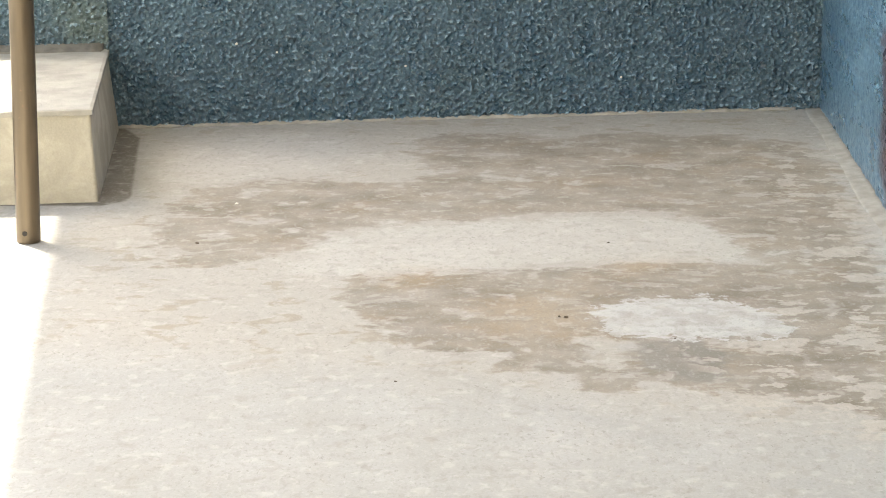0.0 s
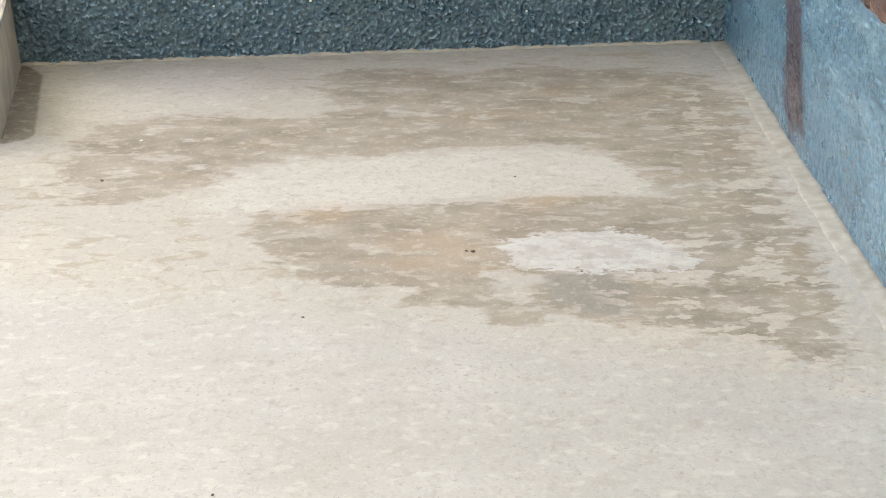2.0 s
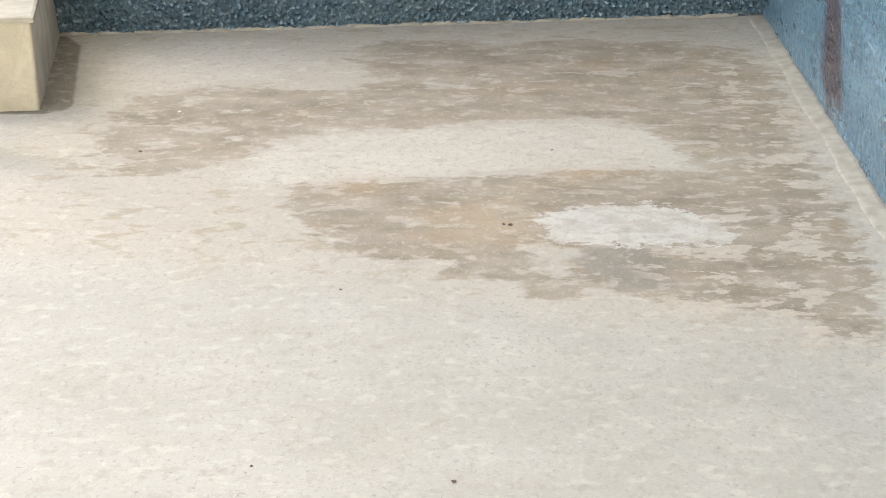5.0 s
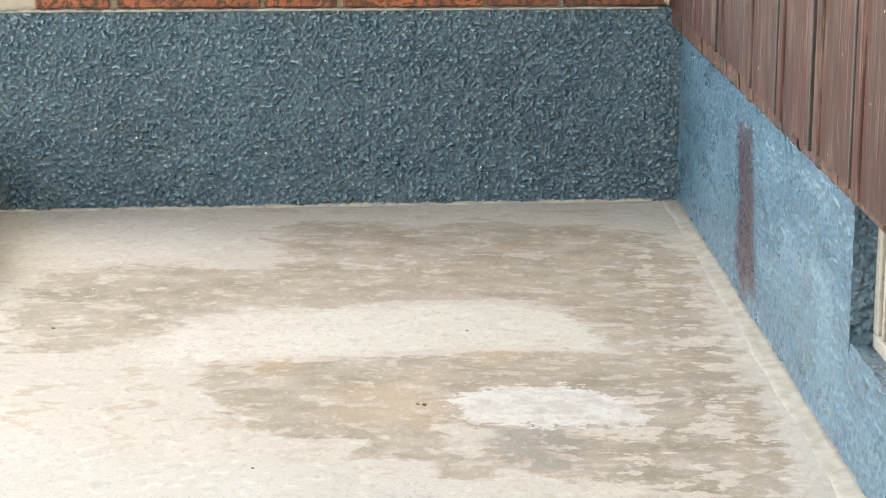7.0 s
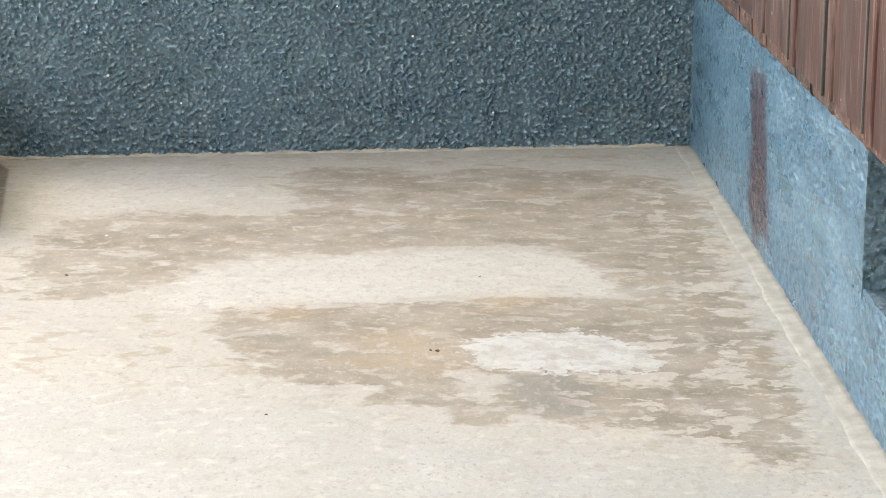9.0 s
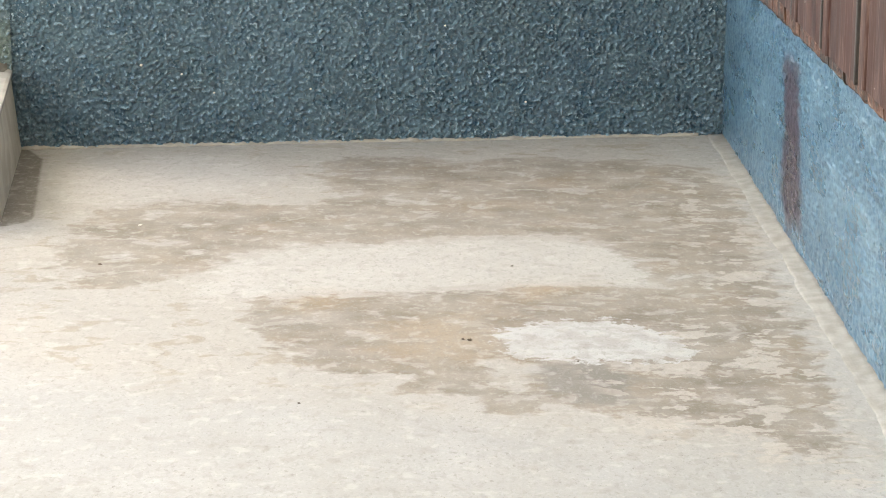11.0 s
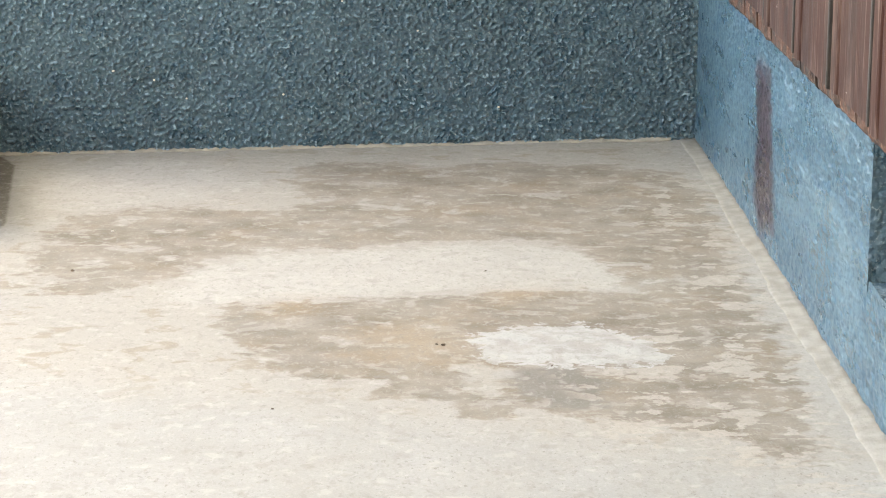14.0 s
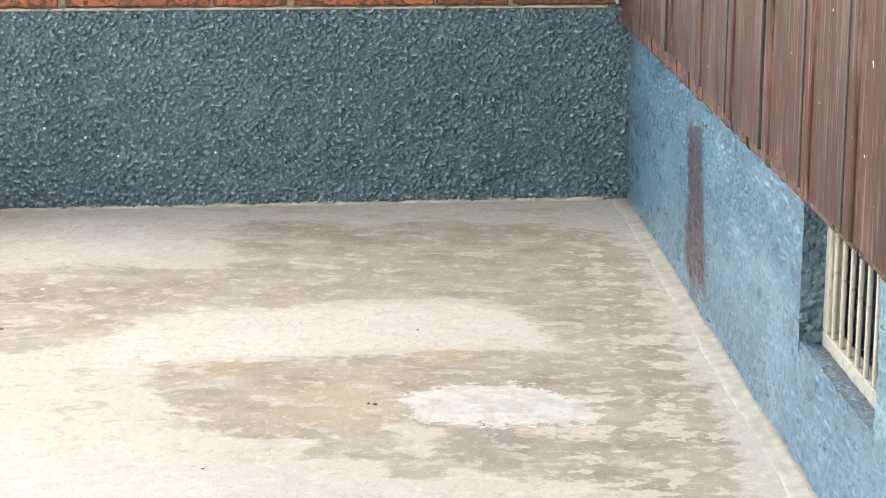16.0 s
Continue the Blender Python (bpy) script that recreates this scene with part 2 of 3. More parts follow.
def blue_render(name, fine_distance, streak=False, moss=0.06):
    m = Nodes(name, 0.5)
    # one blue paint: side-wall tones carry its light, far-wall tones its shade
    low, high, pale = ((0.056, 0.118, 0.172), (0.080, 0.155, 0.214), (0.125, 0.210, 0.274)) if streak else ((0.037, 0.083, 0.127), (0.057, 0.113, 0.165), (0.108, 0.190, 0.254))
    if streak:
        m.co = m.scaled(1, 0.36, 1)
    broad, blot, grain = m.noise(4, 5), m.noise(22, 5, 0.6), m.noise(260, 4, 0.65)
    peb = m.cells(190, kind='SMOOTH_F1')
    col = m.mix(m.ramp(broad, 0.3, 0.7), low, high)
    col = m.mix(m.ramp(blot, 0.52, 0.7, 0.0, 0.45), col, pale)
    col = m.mix(m.ramp(m.noise(330, 2), 0.70, 0.76, 0.0, 0.2 if streak else 0.5), col, (0.35, 0.42, 0.45))
    if not streak:
        col = m.mix(m.ramp(m.noise(5, 4, 0.6, co=m.scaled(1, 1, 1, (4.0, 0.0, 7.0))), 0.42, 0.66, moss * 0.4, moss * 2), col, (0.092, 0.128, 0.118))
    if streak:
        patch = m.noise(13, 5, 0.62, co=m.scaled(1, 0.5, 0.8, (6.0, 3.0, 2.0)), warp=0.6)
        col = m.mix(m.ramp(patch, 0.50, 0.64, 0.0, 0.55), col, (0.150, 0.240, 0.300))
        col = m.mix(m.ramp(patch, 0.34, 0.46, 0.45, 0.0), col, (0.048, 0.098, 0.142))
        edge = m.math('ADD', m.math('MULTIPLY', m.math('SUBTRACT', blot, 0.5), 0.09), m.math('MULTIPLY', m.math('SUBTRACT', grain, 0.5), 0.05))
        col = m.mix(m.ramp(m.math('ADD', m.attr("drip"), edge), -0.020, 0.016, 0.0, 0.92), col, (0.044, 0.027, 0.038))
    # sparkle of the rough grain, painted as pale specks
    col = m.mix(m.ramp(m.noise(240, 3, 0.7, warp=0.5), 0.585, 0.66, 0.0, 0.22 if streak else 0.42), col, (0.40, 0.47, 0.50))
    col = m.mix(m.ramp(m.noise(200, 3, 0.6, co=m.scaled(1, 1 if not streak else 0.36, 1, (2.0, 5.0, 1.0))), 0.55, 0.66, 0.0, 0.55), col, (0.026, 0.043, 0.055))
    # bluish-white glints painted onto the proud grain
    glint_tips = m.math('ADD', m.attr("proud"), m.math('MULTIPLY', m.math('SUBTRACT', m.noise(330, 3, 0.7), 0.5), 0.5))
    col = m.mix(m.ramp(glint_tips, 0.26, 0.50, 0.0, 0.0 if streak else 0.46), col, (0.34, 0.50, 0.64))
    h = m.math('ADD', m.math('MULTIPLY', grain, 0.6), m.math('MULTIPLY', peb, -0.9))
    return m.done(col, h, fine_distance, 1.0, m.ramp(blot, 0.3, 0.7, 0.22, 0.40))


def fired_brick():
    m = Nodes("speckled_brick", 0.75)
    shift = m.tree.nodes.new("ShaderNodeCombineXYZ")
    m.put(shift.inputs[0], m.math('MULTIPLY', m.random(), 17.0))
    m.put(shift.inputs[2], m.math('MULTIPLY', m.random(), 9.0))
    co = m.scaled(1, 1, 1, shift.outputs[0])
    broad, spot, grain = m.noise(16, 4, co=co), m.noise(105, 4, 0.6, co=co, warp=0.3), m.noise(420, 3, co=co)
    col = m.mix(m.ramp(broad, 0.35, 0.65), (0.29, 0.092, 0.038), (0.165, 0.054, 0.027))
    col = m.mix(m.ramp(m.random(), 0.3, 1.0, 0.0, 0.75), col, (0.115, 0.043, 0.028))
    col = m.mix(m.ramp(spot, 0.465, 0.55, 0.0, 0.92), col, (0.038, 0.020, 0.016))
    col = m.mix(m.ramp(m.noise(230, 3, 0.6, co=co), 0.55, 0.66, 0.0, 0.7), col, (0.07, 0.032, 0.024))
    col = m.mix(m.ramp(m.noise(130, 3, co=co), 0.62, 0.7, 0.0, 0.6), col, (0.48, 0.24, 0.13))
    return m.done(col, m.math('ADD', m.math('MULTIPLY', spot, -1.0), m.math('MULTIPLY', grain, 0.3)), 0.003, 0.7)


def mortar_grey():
    m = Nodes("mortar", 0.9)
    col = m.mix(m.noise(60, 5), (0.24, 0.222, 0.195), (0.40, 0.375, 0.335))
    return m.done(col, m.noise(300, 4), 0.002, 0.7)


def weathered_board():
    m = Nodes("brown_boards", 0.6)
    m.bsdf.inputs["Specular IOR Level"].default_value = 0.22
    shift = m.tree.nodes.new("ShaderNodeCombineXYZ")
    m.put(shift.inputs[1], m.math('MULTIPLY', m.random(), 11.0))
    m.put(shift.inputs[2], m.math('MULTIPLY', m.random(), 5.0))
    co = m.scaled(1, 1, 0.07, shift.outputs[0])
    grain, fade = m.noise(150, 5, 0.6, co=co), m.noise(34, 5, 0.6, co=co, warp=0.3)
    col = m.mix(m.ramp(fade, 0.35, 0.68), (0.024, 0.0086, 0.0068), (0.046, 0.0185, 0.0142))
    col = m.mix(m.ramp(grain, 0.54, 0.66, 0.0, 0.6), col, (0.150, 0.102, 0.088))
    low = m.ramp(m.noise(28, 5, co=m.scaled(1, 1, 0.3)), 0.50, 0.70, 0.0, 0.5)
    col = m.mix(low, col, (0.105, 0.062, 0.050))
    col = m.mix(m.ramp(m.noise(75, 2), 0.755, 0.775, 0.0, 0.8), col, (0.62, 0.58, 0.52))
    return m.done(col, grain, 0.0012, 0.5, m.ramp(fade, 0.3, 0.7, 0.62, 0.85))


def rough_tile():
    m = Nodes("chipped_brick_ledge", 0.8)
    co = m.scaled(1, 1, 1)
    a, b = m.noise(38, 5, co=co), m.noise(120, 4, co=co, warp=0.6)
    col = m.mix(m.ramp(a, 0.38, 0.62), (0.020, 0.013, 0.011), (0.085, 0.034, 0.018))
    col = m.mix(m.ramp(b, 0.60, 0.66, 0.0, 0.8), col, (0.24, 0.15, 0.10))
    return m.done(col, b, 0.004, 0.8)


def painted_tube():
    m = Nodes("painted_steel", 0.36, 0.55)
    s = m.noise(40, 5, co=m.scaled(1, 1, 0.08))
    col = m.mix(m.ramp(s, 0.35, 0.7), (0.095, 0.073, 0.048), (0.165, 0.130, 0.090))
    col = m.mix(m.ramp(m.noise(120, 3), 0.66, 0.72, 0.0, 0.6), col, (0.17, 0.11, 0.075))
    return m.done(col, m.noise(260, 3), 0.0004, 0.4)


def chalky_vent():
    m = Nodes("chalky_cement", 0.85)
    col = m.mix(m.noise(35, 5), (0.20, 0.19, 0.165), (0.36, 0.345, 0.31))
    col = m.mix(m.ramp(m.noise(110, 4), 0.54, 0.66, 0.0, 0.8), col, (0.16, 0.15, 0.13))
    return m.done(col, m.noise(240, 4), 0.0015, 0.6)


def plain(name, a, b, scale, rough=0.85, bump=0.002):
    m = Nodes(name, rough)
    n = m.noise(scale, 5)
    return m.done(m.mix(m.ramp(n, 0.3, 0.7), a, b), m.noise(scale * 8, 4), bump, 0.5)


def roof_sheet():
    mat = bpy.data.materials.new("frosted_roofing")
    mat.use_nodes = True
    t = mat.node_tree
    t.nodes.remove(t.nodes["Principled BSDF"])
    frost, clear = t.nodes.new("ShaderNodeBsdfTranslucent"), t.nodes.new("ShaderNodeBsdfTransparent")
    both = t.nodes.new("ShaderNodeAddShader")
    frost.inputs[0].default_value = (0.22, 0.216, 0.196, 1)
    clear.inputs[0].default_value = (0.014, 0.0135, 0.012, 1)
    t.links.new(frost.outputs[0], both.inputs[0])
    t.links.new(clear.outputs[0], both.inputs[1])
    t.links.new(both.outputs[0], t.nodes["Material Output"].inputs["Surface"])
    return mat


FLOOR, BLOCK, BRICK, MORTAR = concrete_floor(), concrete_block(), fired_brick(), mortar_grey()
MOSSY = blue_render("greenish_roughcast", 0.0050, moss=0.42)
# shaded and lit copies of the same blue
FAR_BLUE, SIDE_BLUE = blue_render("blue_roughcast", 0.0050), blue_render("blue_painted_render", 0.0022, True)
BOARD, LEDGE, TUBE, VENT = weathered_board(), rough_tile(), painted_tube(), chalky_vent()
# near-black, carries the shade of the vent, screw hole and board backing
DARK = plain("shade_black", (0.02, 0.019, 0.018), (0.045, 0.04, 0.035), 30)
CRUMB = plain("dry_crumb", (0.05, 0.04, 0.032), (0.12, 0.09, 0.065), 200)
CHIP = plain("pale_chip", (0.6, 0.58, 0.53), (0.72, 0.7, 0.66), 200)
# black that gives the board gaps their shade
GAP_SHADE = plain("gap_shade_black", (0.012, 0.010, 0.010), (0.03, 0.024, 0.022), 60, 0.7)
EARTH = plain("pale_gravel", (0.30, 0.27, 0.22), (0.42, 0.38, 0.32), 3)
ROOF = roof_sheet()
SCREED = plain("worn_screed", (0.23, 0.22, 0.195), (0.33, 0.317, 0.283), 22)
DARK_MORTAR = plain("dark_mortar", (0.10, 0.095, 0.082), (0.18, 0.17, 0.148), 45)
PLASTERED = plain("cream_plaster", (0.5, 0.46, 0.38), (0.58, 0.54, 0.46), 3)
FILLET = plain("trowelled_cement", (0.215, 0.205, 0.187), (0.300, 0.290, 0.27), 40)

# ---- the setting ----
# stains, and the painted shade around the step, in plan (x, y)
DARK_A = [(-.87, -.83), (-.88, -.62), (-.86, -.53), (-.77, -.45), (-.68, -.47), (-.60, -.49), (-.53, -.43), (-.41, -.49), (-.30, -.50),
          (-.28, -.65), (-.41, -.67), (-.51, -.70), (-.59, -.71), (-.66, -.76), (-.71, -.86), (-.77, -.91), (-.84, -.91)]
MOTTLE_B = [(-.63, -.19), (-.54, -.14), (-.42, -.15), (-.30, -.25), (-.25, -.50), (-.42, -.48), (-.53, -.48), (-.61, -.41)]
BAND_C = [(-.64, -.96), (-.59, -.95), (-.54, -.94), (-.39, -.92), (-.31, -.90), (-.17, -.90), (-.05, -.92), (-.045, -1.12), (-.045, -1.27),
          (-.07, -1.52), (-.15, -1.41), (-.20, -1.38), (-.27, -1.36), (-.31, -1.33), (-.34, -1.36), (-.38, -1.36), (-.40, -1.30),
          (-.47, -1.31), (-.45, -1.24), (-.53, -1.25), (-.56, -1.18), (-.60, -1.12), (-.63, -1.03)]
RIGHT_R = [(-.20, -.20), (-.05, -.25), (-.03, -.43), (-.035, -.74), (-.04, -.95), (-.17, -.93), (-.22, -.73), (-.28, -.59)]
BRIDGE = [(-.44, -.22), (-.30, -.17), (-.12, -.20), (-.10, -.60), (-.20, -.68), (-.29, -.655), (-.40, -.655), (-.44, -.45)]
PLASTER = [(-.37, -1.09), (-.32, -1.05), (-.25, -1.03), (-.20, -1.07), (-.17, -1.14), (-.17, -1.18), (-.22, -1.20), (-.28, -1.19),
           (-.35, -1.18), (-.36, -1.14)]
SMEAR = [(-.39, -1.20), (-.36, -1.17), (-.33, -1.20), (-.34, -1.27), (-.31, -1.32), (-.33, -1.33), (-.36, -1.27), (-.38, -1.27)]
GREY_E = [(-.33, -1.22), (-.28, -1.20), (-.23, -1.25), (-.24, -1.33), (-.27, -1.34), (-.32, -1.29)]
OCHRES = ([(-.47, -1.05), (-.41, -1.03), (-.36, -1.08), (-.36, -1.18), (-.43, -1.18), (-.47, -1.14)],
          [(-.59, -.96), (-.54, -.94), (-.54, -.98), (-.58, -1.0)], [(-.33, -.90), (-.27, -.89), (-.28, -.93), (-.33, -.94)])
MOTTLED = [(-1.0, -.12), (-.03, .0), (-.05, -1.5), (-.55, -1.30), (-.95, -1.20)]
CLEAN = [(-.70, -.93), (-.66, -.78), (-.59, -.73), (-.51, -.715), (-.41, -.69), (-.30, -.68), (-.22, -.72), (-.17, -.79), (-.12, -.86), (-.17, -.895),
         (-.39, -.905), (-.54, -.93), (-.64, -.955)]
STEP_SHADE = [(-1.4, -.605), (-.962, -.612), (-.937, -.585), (-.935, -.555), (-.973, -.285), (-.985, -.20), (-1.05, -.05), (-1.4, -.05)]
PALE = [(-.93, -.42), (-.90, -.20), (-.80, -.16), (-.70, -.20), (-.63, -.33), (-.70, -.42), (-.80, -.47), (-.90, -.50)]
CHIPPED = [(-.15, -1.0), (-.13, -.60), (-.11, -.30), (-.03, -.30), (-.03, -1.60), (-.24, -1.42), (-.29, -1.22)]


def build_floor():
    xs = np.concatenate([[-9.0, -6.0, -4.0, -2.5, -1.7], np.arange(-1.30, 0.0001, 0.0065), [0.05]])
    ys = np.concatenate([[-9.0, -6.0, -4.5, -3.4, -2.6], np.arange(-2.10, 0.0001, 0.0065), [0.05]])

    def place(u, v):
        z = 0.0018 * bumps(u, v, 6.0) + 0.0005 * bumps(u, v, 45.0, 3.0)
        return np.stack([u, v, z - 0.001], 1)
    me, u, v = grid_mesh("floor", xs, ys, place)
    attribute(me, "stain", np.maximum(inside_distance(u, v, DARK_A), np.maximum(inside_distance(u, v, RIGHT_R), np.maximum(inside_distance(u, v, BRIDGE), inside_distance(u, v, MOTTLE_B) - 0.03))))
    attribute(me, "band", inside_distance(u, v, BAND_C))
    attribute(me, "ochre", np.max([inside_distance(u, v, p) for p in OCHRES], axis=0))
    for name, poly in (("plaster", PLASTER), ("smear", SMEAR), ("grey", GREY_E), ("mottled", MOTTLED), ("chipped", CHIPPED), ("clean", CLEAN), ("strip", STEP_SHADE), ("pale", PALE)):
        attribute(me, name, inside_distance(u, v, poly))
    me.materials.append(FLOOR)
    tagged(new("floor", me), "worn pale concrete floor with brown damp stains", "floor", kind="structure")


build_floor()

bm = bmesh.new()
bmesh.ops.create_grid(bm, x_segments=8, y_segments=8, size=600)
for v in bm.verts:
    v.co.z = -0.12
tagged(part("ground", bm, EARTH), "pale gravel ground beyond the concrete slab", "ground", kind="structure")

# a trowelled fillet along the side wall
bm = bmesh.new()
rings = []
for i in range(131):
    y = -i * 0.02
    w = 0.021 + 0.005 * noise.noise((y * 9, 1, 0)) + 0.004 * noise.noise((y * 40, 2, 0))
    h = (0.0032 + 0.001 * noise.noise((y * 14, 5, 0))) * min(1.0, 0.1 + i / 12)
    rings.append([(0.004, y, -0.01), (-w - 0.008, y, -0.004), (-w, y, 0.0002), (-w * 0.7, y, h * 0.2), (-w * 0.3, y, h * 0.5), (0.004, y, h * 1.3)])
loft(bm, rings)
tagged(part("floor_fillet", bm, FILLET, smooth=True), "trowelled cement fillet along the foot of the blue wall", "skirting", kind="structure")

# far wall: a blue roughcast plinth under brick
PLINTH = 0.290
SKEW = radians(6.73)                     # the far wall is not square to the side wall


def roughcast(name, us, vs, axis, material, scale, height, skip=None, drip=None):
    def place(u, v):
        u = u * (1.0 if axis == "y" else 0.42)
        d = height * (bumps(u, v, scale) + 0.6 * bumps(u, v, scale * 2.1, 7.0)) + 0.0012 * bumps(u, v, 9.0, 4.0)
        return np.stack([u, -d - 0.001, v], 1) if axis == "y" else np.stack([-d - 0.001, u / 0.42, v], 1)
    me, u, v = grid_mesh(name, us, vs, place, skip)
    k = 1.0 if axis == "y" else 0.42
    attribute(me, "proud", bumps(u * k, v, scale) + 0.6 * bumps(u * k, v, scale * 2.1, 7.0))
    if drip is not None:
        attribute(me, "drip", inside_distance(u, v, drip))
    me.materials.append(material)
    return new(name, me)


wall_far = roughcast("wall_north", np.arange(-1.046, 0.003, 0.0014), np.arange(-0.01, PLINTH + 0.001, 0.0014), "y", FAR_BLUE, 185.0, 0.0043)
wall_far.rotation_euler.z = SKEW
tagged(wall_far, "dark blue roughcast plinth of the low brick wall", "wall", kind="structure")
bm = bmesh.new()
box(bm, -1.046, 0.2, 0.0045, 0.21, -0.12, PLINTH - 0.004)
part("wall_core", bm, FAR_BLUE, wall_far)
bm = bmesh.new()
box(bm, -1.046, 0.2, 0.012, 0.20, PLINTH - 0.004, 0.388)
part("mortar_bed", bm, MORTAR, wall_far, "pale crumbly mortar")



def bead(name, z, high, deep, seed, parent, material, label):
    """An uneven line of mortar along the far wall."""
    bm = bmesh.new()
    rings = []
    for i in range(420):
        x = -1.044 + 0.0024 * i
        k = max(0.12, 0.62 + 0.75 * noise.noise((x * 24, seed, 0)) + 0.45 * noise.noise((x * 150, seed, 3)))
        rings.append([(x, 0.004, z - 0.0015), (x, -0.002 - deep * k, z - 0.0015), (x, -0.002 - deep * k * 0.6, z + high * k * 0.5), (x, -0.002, z + high * k), (x, 0.004, z + high * k)])
    part(name, loft(bm, rings), material, parent, label, smooth=True)


bead("foot_bead", -0.001, 0.0055, 0.007, 2.0, wall_far, FILLET, "uneven pale cement along the foot of the wall")
bead("top_bead", PLINTH - 0.002, 0.0026, 0.002, 9.0, wall_far, FILLET, "crumbly pale mortar line under the bricks")

rng = random.Random(11)
for x, z in ((-0.757, 0.077), (-0.617, 0.080), (-0.861, 0.119), (-0.803, 0.105), (-0.42, 0.17), (-0.30, 0.055), (-0.53, 0.215)):
    bm = bmesh.new()
    bmesh.ops.create_icosphere(bm, subdivisions=1, radius=0.0021 * rng.uniform(0.6, 1.0))
    for v in bm.verts:
        v.co = Vector((v.co.x * 1.2 + x, v.co.y * 0.5 - 0.0052, v.co.z + z))
    part("paint_fleck", bm, CHIP, wall_far, "tiny splash of white paint")

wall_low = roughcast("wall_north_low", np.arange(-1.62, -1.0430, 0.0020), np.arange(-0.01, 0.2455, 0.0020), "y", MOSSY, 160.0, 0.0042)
wall_low.location = (0.0007, -0.006, 0.0)
wall_low.rotation_euler.z = SKEW
tagged(wall_low, "lower blue roughcast wall behind the concrete step", "wall", kind="structure")
bm = bmesh.new()
box(bm, -2.6, -1.0465, 0.0045, 0.21, -0.12, 0.245, 0.004)
part("wall_core", bm, FAR_BLUE, wall_low)

# side wall with a vent recess
SIDE_TOP = 0.259
NICHE = (-1.62, -1.315, 0.118)          # near end, far end, sill height
DRIP = [(-.585, .205), (-.70, .212), (-.73, .12), (-.76, .03), (-.66, .008), (-.605, .05), (-.61, .13)]
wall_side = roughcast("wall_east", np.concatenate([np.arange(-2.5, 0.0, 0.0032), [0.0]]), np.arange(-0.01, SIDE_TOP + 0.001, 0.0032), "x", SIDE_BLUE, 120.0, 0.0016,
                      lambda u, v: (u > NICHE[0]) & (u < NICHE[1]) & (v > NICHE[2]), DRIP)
tagged(wall_side, "blue painted side wall with a purple-brown drip stain", "wall", kind="structure")
bm = bmesh.new()
box(bm, 0.0045, 0.20, -1.316, 0.004, -0.12, SIDE_TOP - 0.002)
box(bm, 0.0045, 0.20, -2.5, -1.619, -0.12, SIDE_TOP - 0.002)
box(bm, 0.10, 0.20, -1.619, -1.316, -0.12, SIDE_TOP - 0.002)
part("wall_core", bm, FAR_BLUE, wall_side)
bm = bmesh.new()
n = 24
vs0 = [[bm.verts.new((x, NICHE[0] + (NICHE[1] - NICHE[0]) * i / n, z + 0.0018 * noise.noise((i * 1.1, x * 90, 3)))) for i in range(n + 1)]
       for x, z in ((-0.0015, 0.1125), (0.0015, 0.1165), (0.015, 0.116), (0.032, 0.112), (0.046, 0.111), (0.101, 0.111))]
for a, b in zip(vs0, vs0[1:]):
    for i in range(n):
        bm.faces.new((a[i], b[i], b[i + 1], a[i + 1]))
part("vent_sill", bm, FAR_BLUE, wall_side, "worn sloping sill", smooth=True)
# rough far jamb of the recess
me, _, _ = grid_mesh("vent_jamb", np.arange(-0.002, 0.050, 0.0025), np.arange(0.100, SIDE_TOP + 0.001, 0.0025),
                     lambda u, v: np.stack([u, NICHE[1] - 0.0020 - 0.0040 * bumps(u, v, 130.0, 2.0), v], 1))
me.materials.append(FAR_BLUE)
new("vent_jamb", me).parent = wall_side

# an assumed roof out of view; shades the slab and sets the sun's edge
bm = bmesh.new()
c = [(-2.968, 4.5, 2.50), (0.3, 4.5, 2.50), (0.3, -4.6, 2.50), (-1.520, -4.6, 2.50)]
vs1 = [bm.verts.new(p) for p in c]
bm.faces.new(vs1)
tagged(part("ceiling", bm, ROOF), "unseen frosted roofing, assumed above the slab to shade and fill it", "roof", kind="structure")


# a plain wall out of view, added as a warm reflector from the front
bm = bmesh.new()
box(bm, -7.0, 6.0, -6.7, -6.5, -0.12, 4.2)
tagged(part("bounce_wall", bm, PLASTERED), "unseen plain cream wall added to bounce sunlight onto the slab", "wall", kind="structure")


# ---- things ----
def air_vent():
    v = tagged(new("air_vent"), "pale cement air vent with upright slats, set in the blue wall", "vent")
    v.location = (0.020, -1.4675, 0.112)
    bm = bmesh.new()
    for y0, y1, z0, z1 in ((-.152, .152, 0, .016), (-.152, .152, .132, .146), (-.152, -.132, .016, .132), (.132, .152, .016, .132)):
        box(bm, 0, 0.016, y0, y1, z0, z1, 0.002)
    part("frame", bm, VENT, v)
    # solid panel whose dark colour stands for the shaded cavity
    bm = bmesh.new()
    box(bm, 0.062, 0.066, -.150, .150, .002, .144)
    part("backing", bm, DARK, v, "near-black panel that paints the shade behind the slats")
    bm = bmesh.new()
    box(bm, 0.001, 0.0050, -0.0036, 0.0036, .0155, .1325, 0.0015)
    slat = mesh_of(bm, "slat")
    slat.materials.append(VENT)
    for i in range(8):
        s = new("slat", slat)
        s.parent, s.location = v, (0, -0.1155 + 0.033 * i, 0)


air_vent()


